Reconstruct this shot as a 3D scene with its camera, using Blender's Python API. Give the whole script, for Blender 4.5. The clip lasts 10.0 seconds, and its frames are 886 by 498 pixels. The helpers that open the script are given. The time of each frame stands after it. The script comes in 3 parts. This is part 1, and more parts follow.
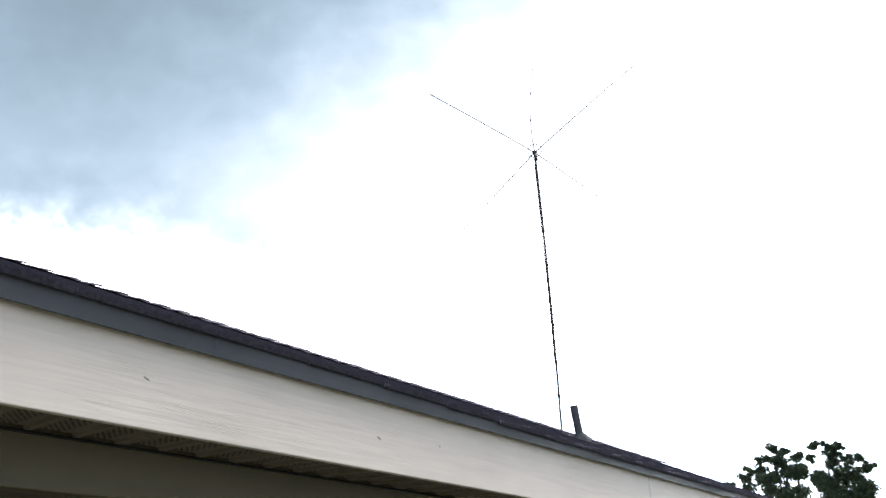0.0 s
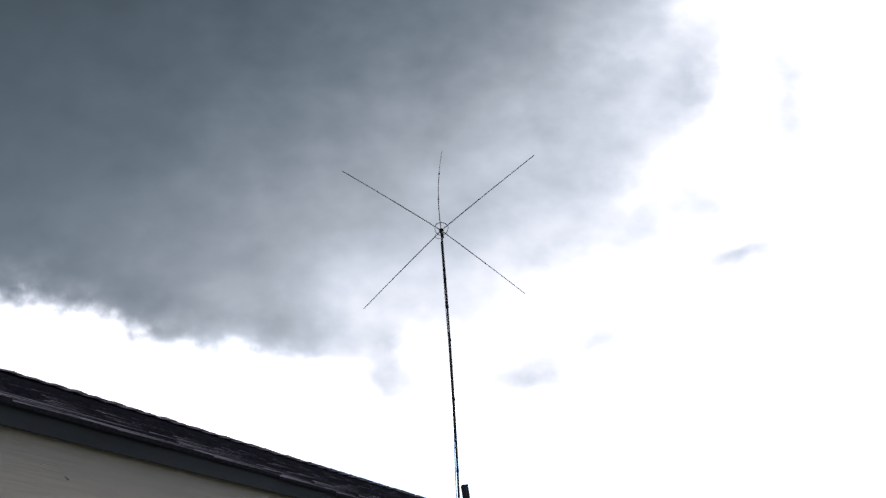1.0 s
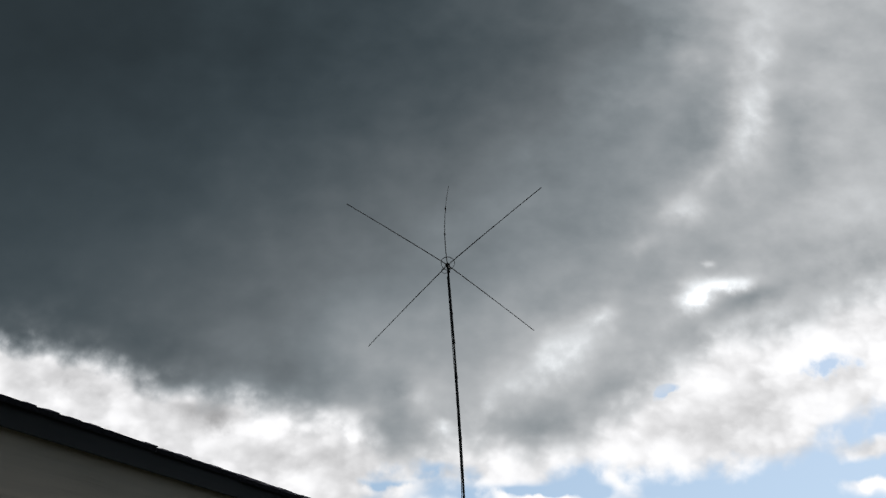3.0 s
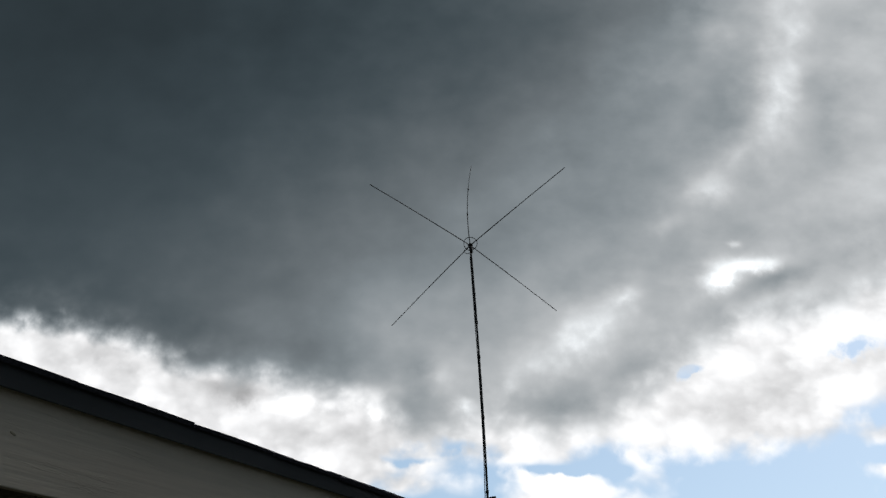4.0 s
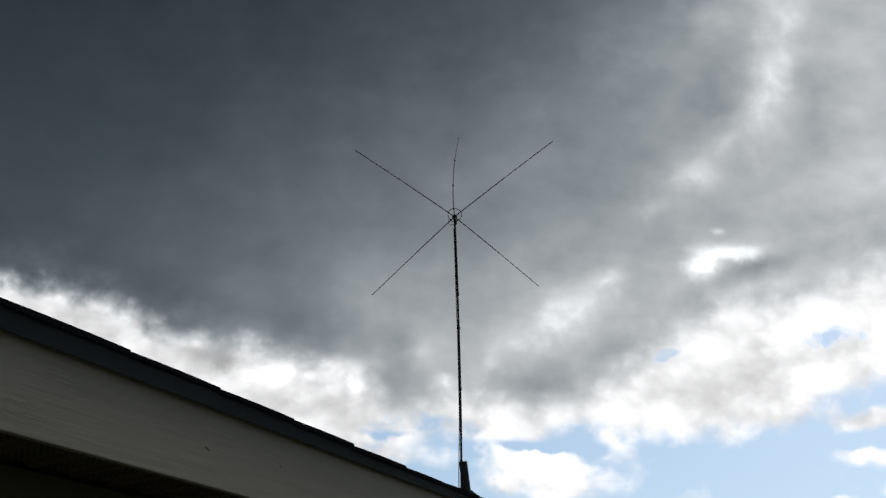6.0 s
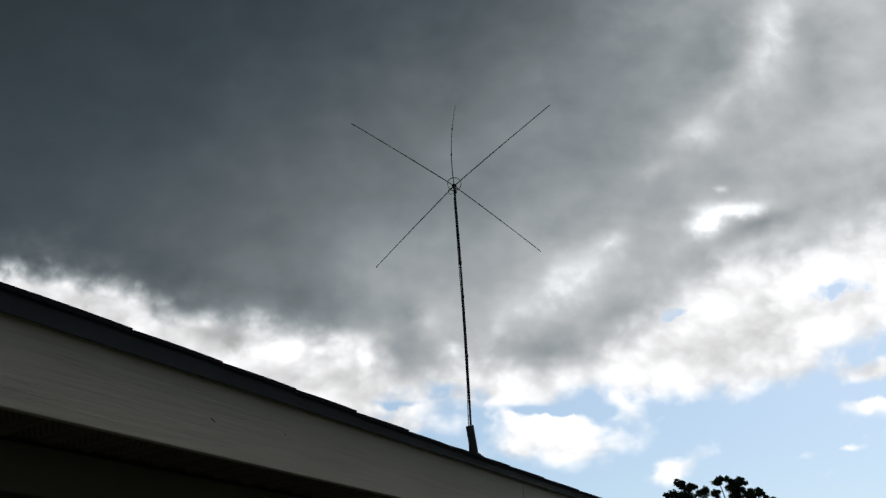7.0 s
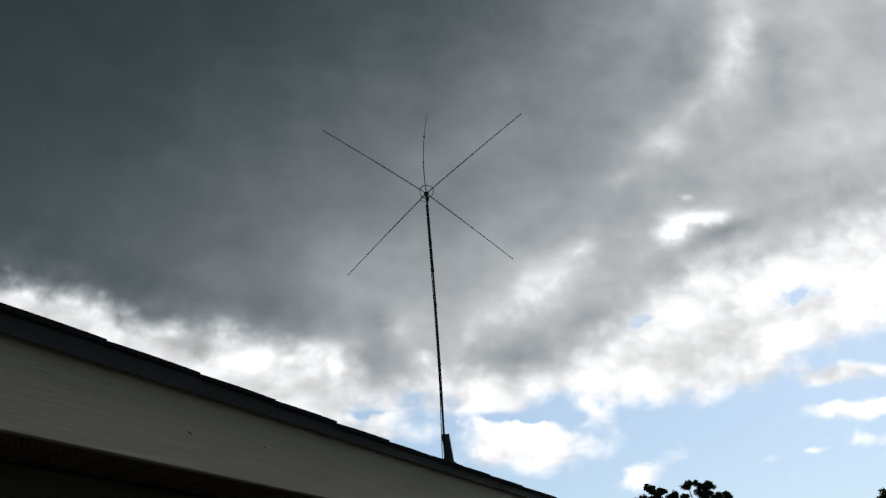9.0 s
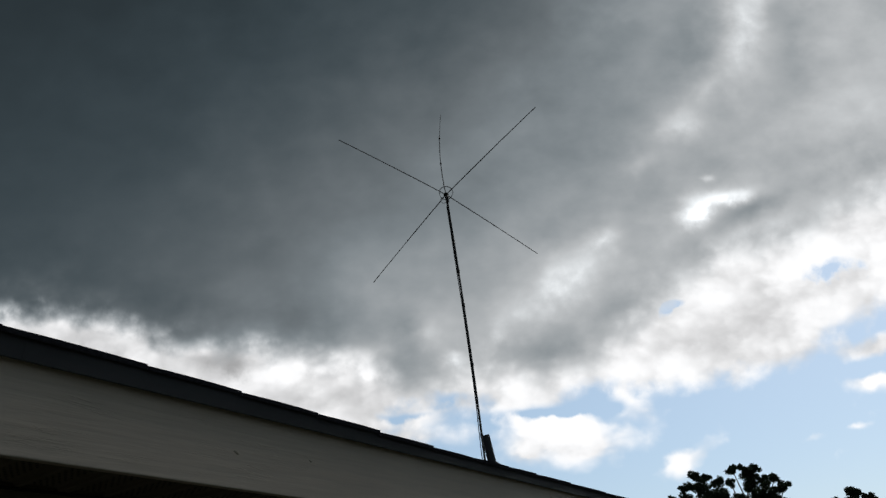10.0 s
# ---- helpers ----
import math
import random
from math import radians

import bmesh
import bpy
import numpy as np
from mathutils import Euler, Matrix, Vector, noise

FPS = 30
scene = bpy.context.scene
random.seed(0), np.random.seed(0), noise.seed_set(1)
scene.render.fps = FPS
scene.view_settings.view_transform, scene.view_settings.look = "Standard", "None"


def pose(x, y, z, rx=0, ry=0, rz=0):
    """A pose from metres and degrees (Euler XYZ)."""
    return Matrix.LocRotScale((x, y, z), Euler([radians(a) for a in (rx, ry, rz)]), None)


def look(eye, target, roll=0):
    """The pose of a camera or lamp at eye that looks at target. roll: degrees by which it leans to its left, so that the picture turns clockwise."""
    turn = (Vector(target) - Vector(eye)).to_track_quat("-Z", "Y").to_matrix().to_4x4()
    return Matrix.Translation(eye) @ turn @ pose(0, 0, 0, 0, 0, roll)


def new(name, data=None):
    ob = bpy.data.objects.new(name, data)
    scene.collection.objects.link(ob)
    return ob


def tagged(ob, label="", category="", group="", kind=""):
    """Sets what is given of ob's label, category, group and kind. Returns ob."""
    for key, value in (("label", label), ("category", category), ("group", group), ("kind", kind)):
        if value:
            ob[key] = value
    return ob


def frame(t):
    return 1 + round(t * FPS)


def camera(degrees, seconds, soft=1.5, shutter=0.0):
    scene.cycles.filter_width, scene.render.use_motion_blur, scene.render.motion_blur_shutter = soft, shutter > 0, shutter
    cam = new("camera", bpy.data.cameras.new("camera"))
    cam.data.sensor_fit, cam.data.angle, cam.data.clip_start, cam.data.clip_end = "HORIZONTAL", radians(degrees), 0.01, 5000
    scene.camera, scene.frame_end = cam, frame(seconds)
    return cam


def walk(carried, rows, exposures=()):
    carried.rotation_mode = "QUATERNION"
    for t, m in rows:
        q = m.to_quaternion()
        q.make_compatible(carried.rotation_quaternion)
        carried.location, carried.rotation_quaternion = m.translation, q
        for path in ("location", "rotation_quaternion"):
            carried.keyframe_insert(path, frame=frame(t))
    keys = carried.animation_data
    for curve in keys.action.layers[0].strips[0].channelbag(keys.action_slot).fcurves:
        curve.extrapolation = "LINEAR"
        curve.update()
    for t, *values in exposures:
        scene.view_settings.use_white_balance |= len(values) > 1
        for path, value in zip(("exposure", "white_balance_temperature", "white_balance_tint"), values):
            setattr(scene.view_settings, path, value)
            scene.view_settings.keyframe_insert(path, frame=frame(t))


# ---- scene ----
cam = camera(67.5, 10.0, soft=1.4)
# seconds, place, then yaw (left of +Y), pitch and roll in degrees
PATH = [
    (0, 1.358, 0.125, 2.061, 42.50, 26.53, 1.86),
    (0.3, 1.484, -0.171, 2.063, 34.07, 27.23, -0.21),
    (0.5, 1.554, -0.249, 2.063, 32.56, 30.62, -0.63),
    (0.7, 1.605, -0.228, 2.050, 32.46, 32.71, -0.49),
    (1, 1.635, -0.130, 2.025, 33.60, 32.43, -0.57),
    (1.5, 1.522, 0.107, 2.056, 31.59, 29.56, -1.98),
    (2, 1.459, 0.192, 2.048, 31.40, 29.20, -0.69),
    (2.5, 1.468, 0.212, 2.009, 33.03, 36.54, -0.14),
    (4, 1.476, 0.173, 1.978, 36.80, 34.60, 1.13),
    (4.5, 1.397, 0.286, 1.996, 35.58, 33.60, 1.88),
    (5, 1.404, 0.322, 1.977, 35.84, 33.20, 2.33),
    (5.5, 1.394, 0.348, 1.969, 35.44, 33.07, 2.79),
    (6.8, 1.451, 0.344, 1.935, 35.19, 30.51, 0.90),
    (7, 1.454, 0.344, 1.934, 35.47, 29.97, 0.10),
    (7.5, 1.405, 0.380, 1.939, 33.67, 29.80, -0.43),
    (8, 1.408, 0.362, 1.944, 33.78, 29.42, -0.18),
    (8.5, 1.418, 0.353, 1.935, 32.96, 30.91, -0.22),
    (9, 1.418, 0.338, 1.943, 32.54, 30.60, -1.48),
    (9.5, 1.402, 0.354, 1.973, 29.40, 31.50, -3.60),
    (10, 1.383, 0.344, 1.960, 34.80, 30.77, -4.59),
]


def held(x, y, z, yaw, pitch, roll):
    a, b = radians(yaw), radians(pitch)
    eye = Vector((x, y, z))
    return look(eye, eye + Vector((-math.sin(a) * math.cos(b), math.cos(a) * math.cos(b), math.sin(b))), roll)


walk(cam, [(t, held(*row)) for t, *row in PATH],
     exposures=[(0, 3.38, 6350, 19), (0.3, 2.8, 6350, 19), (0.5, 2.4, 6250, 20), (1.0, 1.36, 6250, 19), (1.5, 0.7, 6300, 17), (2.0, 0.12, 6350, 15), (2.5, -0.06, 6380, 12),
                (4.0, 0.06, 6370, 10), (7.0, 0.05, 6370, 10), (9.0, 0.07, 6370, 10), (10.0, -0.04, 6370, 10)])

# ---------------------------------------------------------------- world and light
world = bpy.data.worlds.new("storm_sky")
scene.world = world
world.use_nodes = True
wt = world.node_tree
wt.nodes.clear()


def wnode(kind, **values):
    n = wt.nodes.new(kind)
    for key, value in values.items():
        if key == "operation":
            n.operation = value
        elif key == "clamp":
            n.use_clamp = value
    return n


def wplug(socket, value):
    if isinstance(value, bpy.types.NodeSocket):
        wt.links.new(value, socket)
    else:
        socket.default_value = value


def wm(op, a, b=0.0, c=0.0, clamp=False):
    n = wnode("ShaderNodeMath", operation=op, clamp=clamp)
    for s, v in zip(n.inputs, (a, b, c)):
        wplug(s, v)
    return n.outputs[0]


def wdot(a, b):
    n = wnode("ShaderNodeVectorMath", operation="DOT_PRODUCT")
    wplug(n.inputs[0], a)
    wplug(n.inputs[1], b)
    return n.outputs["Value"]


def wstep(value, lo, hi, to_lo=0.0, to_hi=1.0):
    n = wt.nodes.new("ShaderNodeMapRange")
    n.interpolation_type = "SMOOTHSTEP"
    for s, v in zip(n.inputs, (value, lo, hi, to_lo, to_hi)):
        wplug(s, v)
    return n.outputs[0]


def wnoise(vector, scale, detail=5.0, rough=0.55):
    n = wt.nodes.new("ShaderNodeTexNoise")
    wplug(n.inputs["Vector"], vector)
    n.inputs["Scale"].default_value = scale
    n.inputs["Detail"].default_value = detail
    n.inputs["Roughness"].default_value = rough
    return n.outputs["Fac"]


def wvec(x, y, z):
    n = wt.nodes.new("ShaderNodeCombineXYZ")
    for s, v in zip(n.inputs, (x, y, z)):
        wplug(s, v)
    return n.outputs[0]


def wcurve(value, points, lo=-0.5, hi=0.5, u0=-0.9, u1=0.9):
    """A height for every sideways place in the sky."""
    n = wt.nodes.new("ShaderNodeValToRGB")
    ramp = n.color_ramp
    ramp.interpolation = "B_SPLINE"
    while len(ramp.elements) < len(points):
        ramp.elements.new(0.5)
    for e, (u, v) in zip(ramp.elements, points):
        e.position = (u - u0) / (u1 - u0)
        g = (v - lo) / (hi - lo)
        e.color = (g, g, g, 1)
    wplug(n.inputs[0], wstep_linear(value, u0, u1))
    return wm("MULTIPLY_ADD", n.outputs[0], hi - lo, lo)


def wstep_linear(value, lo, hi):
    n = wt.nodes.new("ShaderNodeMapRange")
    for s, v in zip(n.inputs, (value, lo, hi, 0.0, 1.0)):
        wplug(s, v)
    return n.outputs[0]


# sky axes: the storm's edge lies ahead, 33 degrees to the left of the eave's line
SKY_YAW, SKY_EL = radians(33.67), radians(29.8)
s_fwd = Vector((-math.sin(SKY_YAW) * math.cos(SKY_EL), math.cos(SKY_YAW) * math.cos(SKY_EL), math.sin(SKY_EL)))
s_right = Vector((math.cos(SKY_YAW), math.sin(SKY_YAW), 0))
s_up = s_right.cross(s_fwd)
way = wt.nodes.new("ShaderNodeTexCoord").outputs["Generated"]
ahead = wm("MAXIMUM", wdot(way, s_fwd), 0.2)
# across and down the sky ahead, one unit to about five degrees; the axis passes (7.84, 4.41)
across = wm("MULTIPLY_ADD", wm("DIVIDE", wdot(way, s_right), ahead), 11.73, 7.74)
down = wm("MULTIPLY_ADD", wm("DIVIDE", wdot(way, s_up), ahead), -11.73, 4.41)

# slow eddies bend every outline of the clouds; finer ones tear their edges
flat = wvec(across, wm("MULTIPLY", down, 1.4), 4.7)
warp_a = wm("SUBTRACT", wnoise(flat, 0.55, 3.0, 0.5), 0.5)
warp_b = wm("SUBTRACT", wnoise(wvec(down, across, 37.0), 0.6, 3.0, 0.5), 0.5)
tear_a = wm("SUBTRACT", wnoise(flat, 2.3, 4.0, 0.52), 0.5)
tear_b = wm("SUBTRACT", wnoise(wvec(down, across, 11.0), 2.6, 4.0, 0.52), 0.5)
broad = wm("SUBTRACT", wnoise(wvec(across, wm("MULTIPLY", down, 1.25), 23.0), 0.42, 4.0, 0.5), 0.5)
soft = wm("SUBTRACT", wnoise(wvec(wm("MULTIPLY", across, 0.9), wm("MULTIPLY", down, 1.2), 8.0), 1.3, 4.0, 0.5), 0.5)
uw = wm("MULTIPLY_ADD", warp_a, 0.55, wm("MULTIPLY_ADD", tear_a, 0.3, across))
vw = wm("MULTIPLY_ADD", warp_b, 0.42, wm("MULTIPLY_ADD", tear_b, 0.26, down))
place = wvec(uw, vw, 1.0)


def wpuff(scale):
    """Rounded heads of cloud, bright in the middle and creased between."""
    n = wt.nodes.new("ShaderNodeTexVoronoi")
    n.feature = "SMOOTH_F1"
    n.inputs["Scale"].default_value = scale
    n.inputs["Smoothness"].default_value = 0.7
    wplug(n.inputs["Vector"], wvec(uw, wm("MULTIPLY", vw, 1.3), 9.0))
    return wm("SUBTRACT", 0.42, n.outputs["Distance"])


puff = wm("MULTIPLY_ADD", wpuff(2.6), 0.5, wpuff(1.15))
puff = wm("MULTIPLY_ADD", wpuff(5.5), 0.22, puff)


ragged = wm("MULTIPLY_ADD", tear_b, 1.5, wm("MULTIPLY_ADD", puff, -0.8, 0.1))
ragged = wm("MULTIPLY_ADD", soft, 1.0, ragged)


def billow(total, x, y, wide, high, turn, amount):
    """Adds a soft lump of cloud at (x, y), so wide and high, its left end raised by turn degrees."""
    c, s = math.cos(radians(turn)), math.sin(radians(turn))
    a = wdot(place, (c / wide, s / wide, -(c * x + s * y) / wide))
    b = wdot(place, (-s / high, c / high, -(-s * x + c * y) / high))
    r2 = wm("MULTIPLY_ADD", b, b, wm("MULTIPLY_ADD", a, a, ragged))
    return wm("MULTIPLY_ADD", wm("POWER", 0.3679, r2), amount, total)


def billows(total, *lumps):
    for lump in lumps:
        total = billow(total, *lump)
    return total


# the dark deck: stops of brightness, darker upwards and to the left
shade = wcurve(across, ((-5, -4.1), (-2, -4.3), (0, -4.45), (2, -4.2), (4, -3.85), (6, -3.45), (8, -2.95), (9.3, -2.6), (10.4, -2.25), (11.5, -1.65),
                        (13, -1.15), (15, -0.95), (18, -1.2), (22, -4.3)), -5, 0, -5, 22)
lift = wcurve(across, ((-5, 0.15), (1, 0.24), (4, 0.36), (7, 0.42), (9, 0.36), (11, 0.2), (14, -0.02), (22, 0.0)), -1, 1, -5, 22)
deep = wm("MINIMUM", wm("MAXIMUM", wm("SUBTRACT", down, 1.0), -1.7), 5.0)
deck = wm("MULTIPLY_ADD", lift, deep, shade)
deck = wm("MULTIPLY_ADD", broad, wstep(across, -1.0, 6.0, 0.4, 0.9), deck)
deck = wm("MULTIPLY_ADD", soft, wstep(across, -1.0, 6.0, 0.25, 0.65), deck)
deck = wm("MULTIPLY_ADD", tear_a, wstep(across, 5.0, 11.0, 0.1, 0.3), deck)
# the bright cleft and the ragged lights under it
deck = billows(
    deck, (13.45, -0.7, 0.42, 1.0, 8, 0.55), (13.2, 0.7, 0.34, 0.95, 5, 0.8), (12.5, 1.75, 0.8, 0.26, -42, 0.5),
    (11.9, 2.4, 0.6, 0.28, -8, 0.65), (11.2, 3.0, 0.5, 0.2, -30, 0.3), (12.2, -0.3, 0.45, 0.3, 0, 0.4),
    (11.5, -0.95, 0.6, 0.45, 0, -0.45), (12.3, 0.9, 0.4, 0.8, 10, -0.35), (13.95, 0.9, 0.3, 0.9, 0, -0.3), (10.8, 0.2, 0.9, 0.5, -10, 0.35))
# the bright-rimmed hollow with its dark lip
deck = billows(
    deck, (12.0, 4.0, 0.34, 0.2, -30, 1.7), (12.5, 3.74, 0.5, 0.15, -3, 1.7), (13.05, 3.98, 0.5, 0.22, -8, -0.5),
    (13.0, 4.35, 0.5, 0.12, -8, 0.35), (12.22, 3.38, 0.09, 0.06, 0, 0.9), (12.9, 3.2, 0.9, 0.28, 0, -0.15),
    (14.7, 3.3, 0.9, 0.45, -10, -0.45), (15.3, 2.4, 0.8, 0.4, 0, 0.2), (11.3, 4.6, 0.7, 0.3, -30, 0.2))
# the lit heap in the middle and the dark bands round it
deck = billows(
    deck, (9.85, 4.75, 0.8, 0.45, -30, 0.55), (9.85, 4.82, 0.4, 0.24, -20, 0.5), (10.3, 4.3, 0.25, 0.18, -20, 0.6), (8.75, 5.4, 0.95, 0.36, -12, 0.75),
    (9.2, 6.15, 1.5, 0.4, -8, -0.65), (10.7, 5.5, 0.8, 0.28, -28, -0.35), (6.75, 5.55, 0.35, 0.28, 0, -0.55),
    (6.85, 6.3, 0.6, 0.3, 8, -0.7), (7.2, 5.75, 0.22, 0.3, 0, 0.5), (7.55, 6.2, 0.22, 0.15, 0, 1.0))
# the deck's lower bank over the eave
deck = billows(
    deck, (4.9, 5.35, 1.3, 0.38, 12, -0.55), (2.4, 4.75, 1.1, 0.3, 15, -0.35), (6.0, 4.4, 1.0, 0.6, 0, 0.2), (0.3, 4.3, 0.7, 0.3, 10, 0.3))

# the deck's lower edge, and the bright broken layer that shows under it
edge = wcurve(across, ((-5, 3.6), (-2, 4.4), (-0.5, 4.6), (0.6, 4.75), (1.3, 4.85), (2.0, 5.2), (2.8, 5.5), (3.6, 5.72), (4.5, 5.85), (5.3, 6.0),
                       (6.0, 6.05), (6.5, 6.55), (7.2, 6.75), (8.0, 6.55), (8.8, 6.5), (9.4, 6.7), (10.0, 6.55), (10.4, 6.1),
                       (11.0, 5.7), (11.7, 5.3), (12.3, 4.95), (13.1, 4.8), (14.0, 4.55), (14.5, 4.2), (15.2, 4.1), (16.2, 3.8), (18, 3.5), (20, 6.5), (22, 10.0)), 2, 10, -5, 22)
rise = wm("SUBTRACT", edge, down)
rise = wm("MULTIPLY_ADD", warp_b, 0.5, rise)
rise = wm("MULTIPLY_ADD", tear_b, 0.6, rise)
rise = wm("MULTIPLY_ADD", puff, -0.35, rise)
deck = wm("ADD", deck, wstep(rise, 0.85, 0.0, 0.0, 0.45))
deck = wm("MULTIPLY_ADD", puff, wstep(rise, 2.0, 0.0, 0.05, 0.45), deck)
deck = wm("SMOOTH_MAX", deck, -5.1, 0.6)
under = wstep(rise, 0.4, -0.3)

low = wm("MULTIPLY_ADD", broad, 0.7, wstep(across, 5.0, 11.0, -0.2, -0.04))
low = wm("MULTIPLY_ADD", tear_a, 0.7, low)
low = wm("MULTIPLY_ADD", puff, 0.9, low)
low = billows(
    low, (3.6, 5.9, 0.5, 0.26, 0, -1.15), (3.0, 5.75, 0.3, 0.15, 10, -0.5), (1.2, 5.3, 0.7, 0.3, 20, -0.6), (1.1, 4.95, 0.5, 0.12, 18, 0.4),
    (4.7, 6.1, 0.6, 0.25, 0, 0.35), (6.05, 6.22, 0.12, 0.16, 0, 0.9), (5.2, 6.75, 0.9, 0.25, 5, -0.3), (7.6, 6.95, 0.7, 0.22, 0, -0.25),
    (11.9, 6.15, 0.9, 0.24, -8, -0.4), (10.9, 6.8, 0.7, 0.14, 0, -0.25), (10.5, 6.45, 0.35, 0.35, 0, 0.35), (14.5, 4.95, 1.2, 0.45, -15, 0.45))
low = billows(
    low, (9.4, 8.0, 1.0, 0.16, 0, -0.3), (9.6, 7.5, 0.8, 0.2, 0, 0.5), (6.5, 7.5, 0.8, 0.25, 0, -0.35))
low = wm("ADD", low, wstep(down, 6.6, 7.4, 0.0, 0.3))
low = wm("SMOOTH_MIN", low, 0.08, 0.4)

# blue openings towards the horizon, with small fair-weather clouds in them
line = wcurve(across, ((-5, 9.8), (3.5, 9.0), (5.5, 7.5), (6.1, 7.1), (6.8, 6.9), (7.4, 6.8), (8.1, 7.1), (8.8, 7.25), (9.4, 7.1), (9.8, 6.75), (10.2, 6.9),
                       (11.0, 7.0), (12.0, 7.0), (12.9, 6.95), (13.6, 6.75), (14.0, 6.35), (14.7, 6.05), (15.7, 5.85), (18, 5.3), (22, 9.0)), 2, 10, -5, 22)
cover = wm("MULTIPLY", wm("SUBTRACT", line, down), 3.2)
cover = wm("MINIMUM", wm("MAXIMUM", cover, -1.0), 2.2)
cover = wm("MULTIPLY_ADD", tear_b, 1.9, cover)
cover = wm("MULTIPLY_ADD", puff, 0.75, cover)
cover = billows(
    cover, (9.45, 7.7, 1.0, 0.43, 4, 3.3), (8.7, 7.92, 0.5, 0.26, 0, 1.3), (10.8, 7.3, 0.5, 0.26, 25, 1.3), (14.95, 6.58, 1.0, 0.2, -4, 2.7),
    (14.8, 7.22, 0.5, 0.15, 0, 2.3), (15.7, 7.2, 0.5, 0.17, -15, 2.3), (15.5, 7.75, 0.6, 0.16, 0, 1.7), (14.5, 7.92, 0.2, 0.08, 0, 1.2),
    (13.75, 8.1, 0.3, 0.09, -10, 1.6), (11.5, 8.25, 0.65, 0.25, -28, 2.1), (10.3, 8.3, 0.4, 0.12, 0, 0.5), (6.4, 7.45, 0.9, 0.28, 5, 2.4), (7.0, 7.12, 0.8, 0.25, 0, 1.2))
cover = billows(
    cover, (11.5, 5.58, 0.32, 0.15, -15, -5.0), (14.35, 5.25, 0.6, 0.32, -5, -3.5), (9.3, 7.22, 0.9, 0.09, -3, -2.2), (7.5, 6.85, 0.22, 0.1, 0, -0.9), (6.6, 7.08, 0.5, 0.06, 3, -1.0),
    (16.5, 8.0, 0.9, 0.14, -5, 1.4), (13.1, 9.3, 1.4, 0.16, 0, 0.9))
cover = wstep(cover, -0.7, 0.75)
cover = wm("MAXIMUM", cover, wm("SUBTRACT", 1.0, under))

heaven = wt.nodes.new("ShaderNodeTexSky")
heaven.sky_type = "NISHITA"
heaven.sun_disc = False
heaven.sun_elevation, heaven.sun_rotation = radians(52), radians(8)
heaven.air_density, heaven.dust_density, heaven.ozone_density = 1.0, 1.5, 1.5


def wmix(fac, a, b):
    n = wt.nodes.new("ShaderNodeMix")
    n.data_type = "RGBA"
    wplug(n.inputs["Factor"], fac)
    wplug(n.inputs["A"], a)
    wplug(n.inputs["B"], b)
    return n.outputs["Result"]


def wscale(colour, amount):
    n = wnode("ShaderNodeVectorMath", operation="SCALE")
    wplug(n.inputs[0], colour)
    wplug(n.inputs["Scale"], amount)
    return n.outputs[0]


deck_tone = wmix(wstep(deck, -4.5, -2.4), (0.72, 1.0, 1.15, 1), (0.88, 1.0, 1.06, 1))
deck_tone = wmix(wstep(deck, -2.4, -0.8), deck_tone, (0.975, 1.0, 1.005, 1))
tone = wmix(under, deck_tone, (1.01, 1.0, 0.99, 1))
stops = wm("MULTIPLY_ADD", under, wm("SUBTRACT", low, deck), deck)
cloud = wscale(tone, wm("POWER", 2.0, stops))
blue = wmix(0.35, wscale(heaven.outputs[0], 0.105), (0.55, 0.76, 0.88, 1))
sky_colour = wmix(cover, blue, cloud)
back = wt.nodes.new("ShaderNodeBackground")
wplug(back.inputs["Color"], sky_colour)
back.inputs["Strength"].default_value = 1.0
wt.links.new(back.outputs[0], wt.nodes.new("ShaderNodeOutputWorld").inputs["Surface"])

sun = new("sun", bpy.data.lights.new("sun", "SUN"))
sun.data.energy, sun.data.angle, sun.data.color = 0.5, radians(25), (1.0, 0.95, 0.88)
sun_az, sun_el = radians(8), radians(52)
sun.matrix_world = look((0, 0, 20), Vector((0, 0, 20)) - Vector((math.sin(sun_az) * math.cos(sun_el), math.cos(sun_az) * math.cos(sun_el), math.sin(sun_el))))


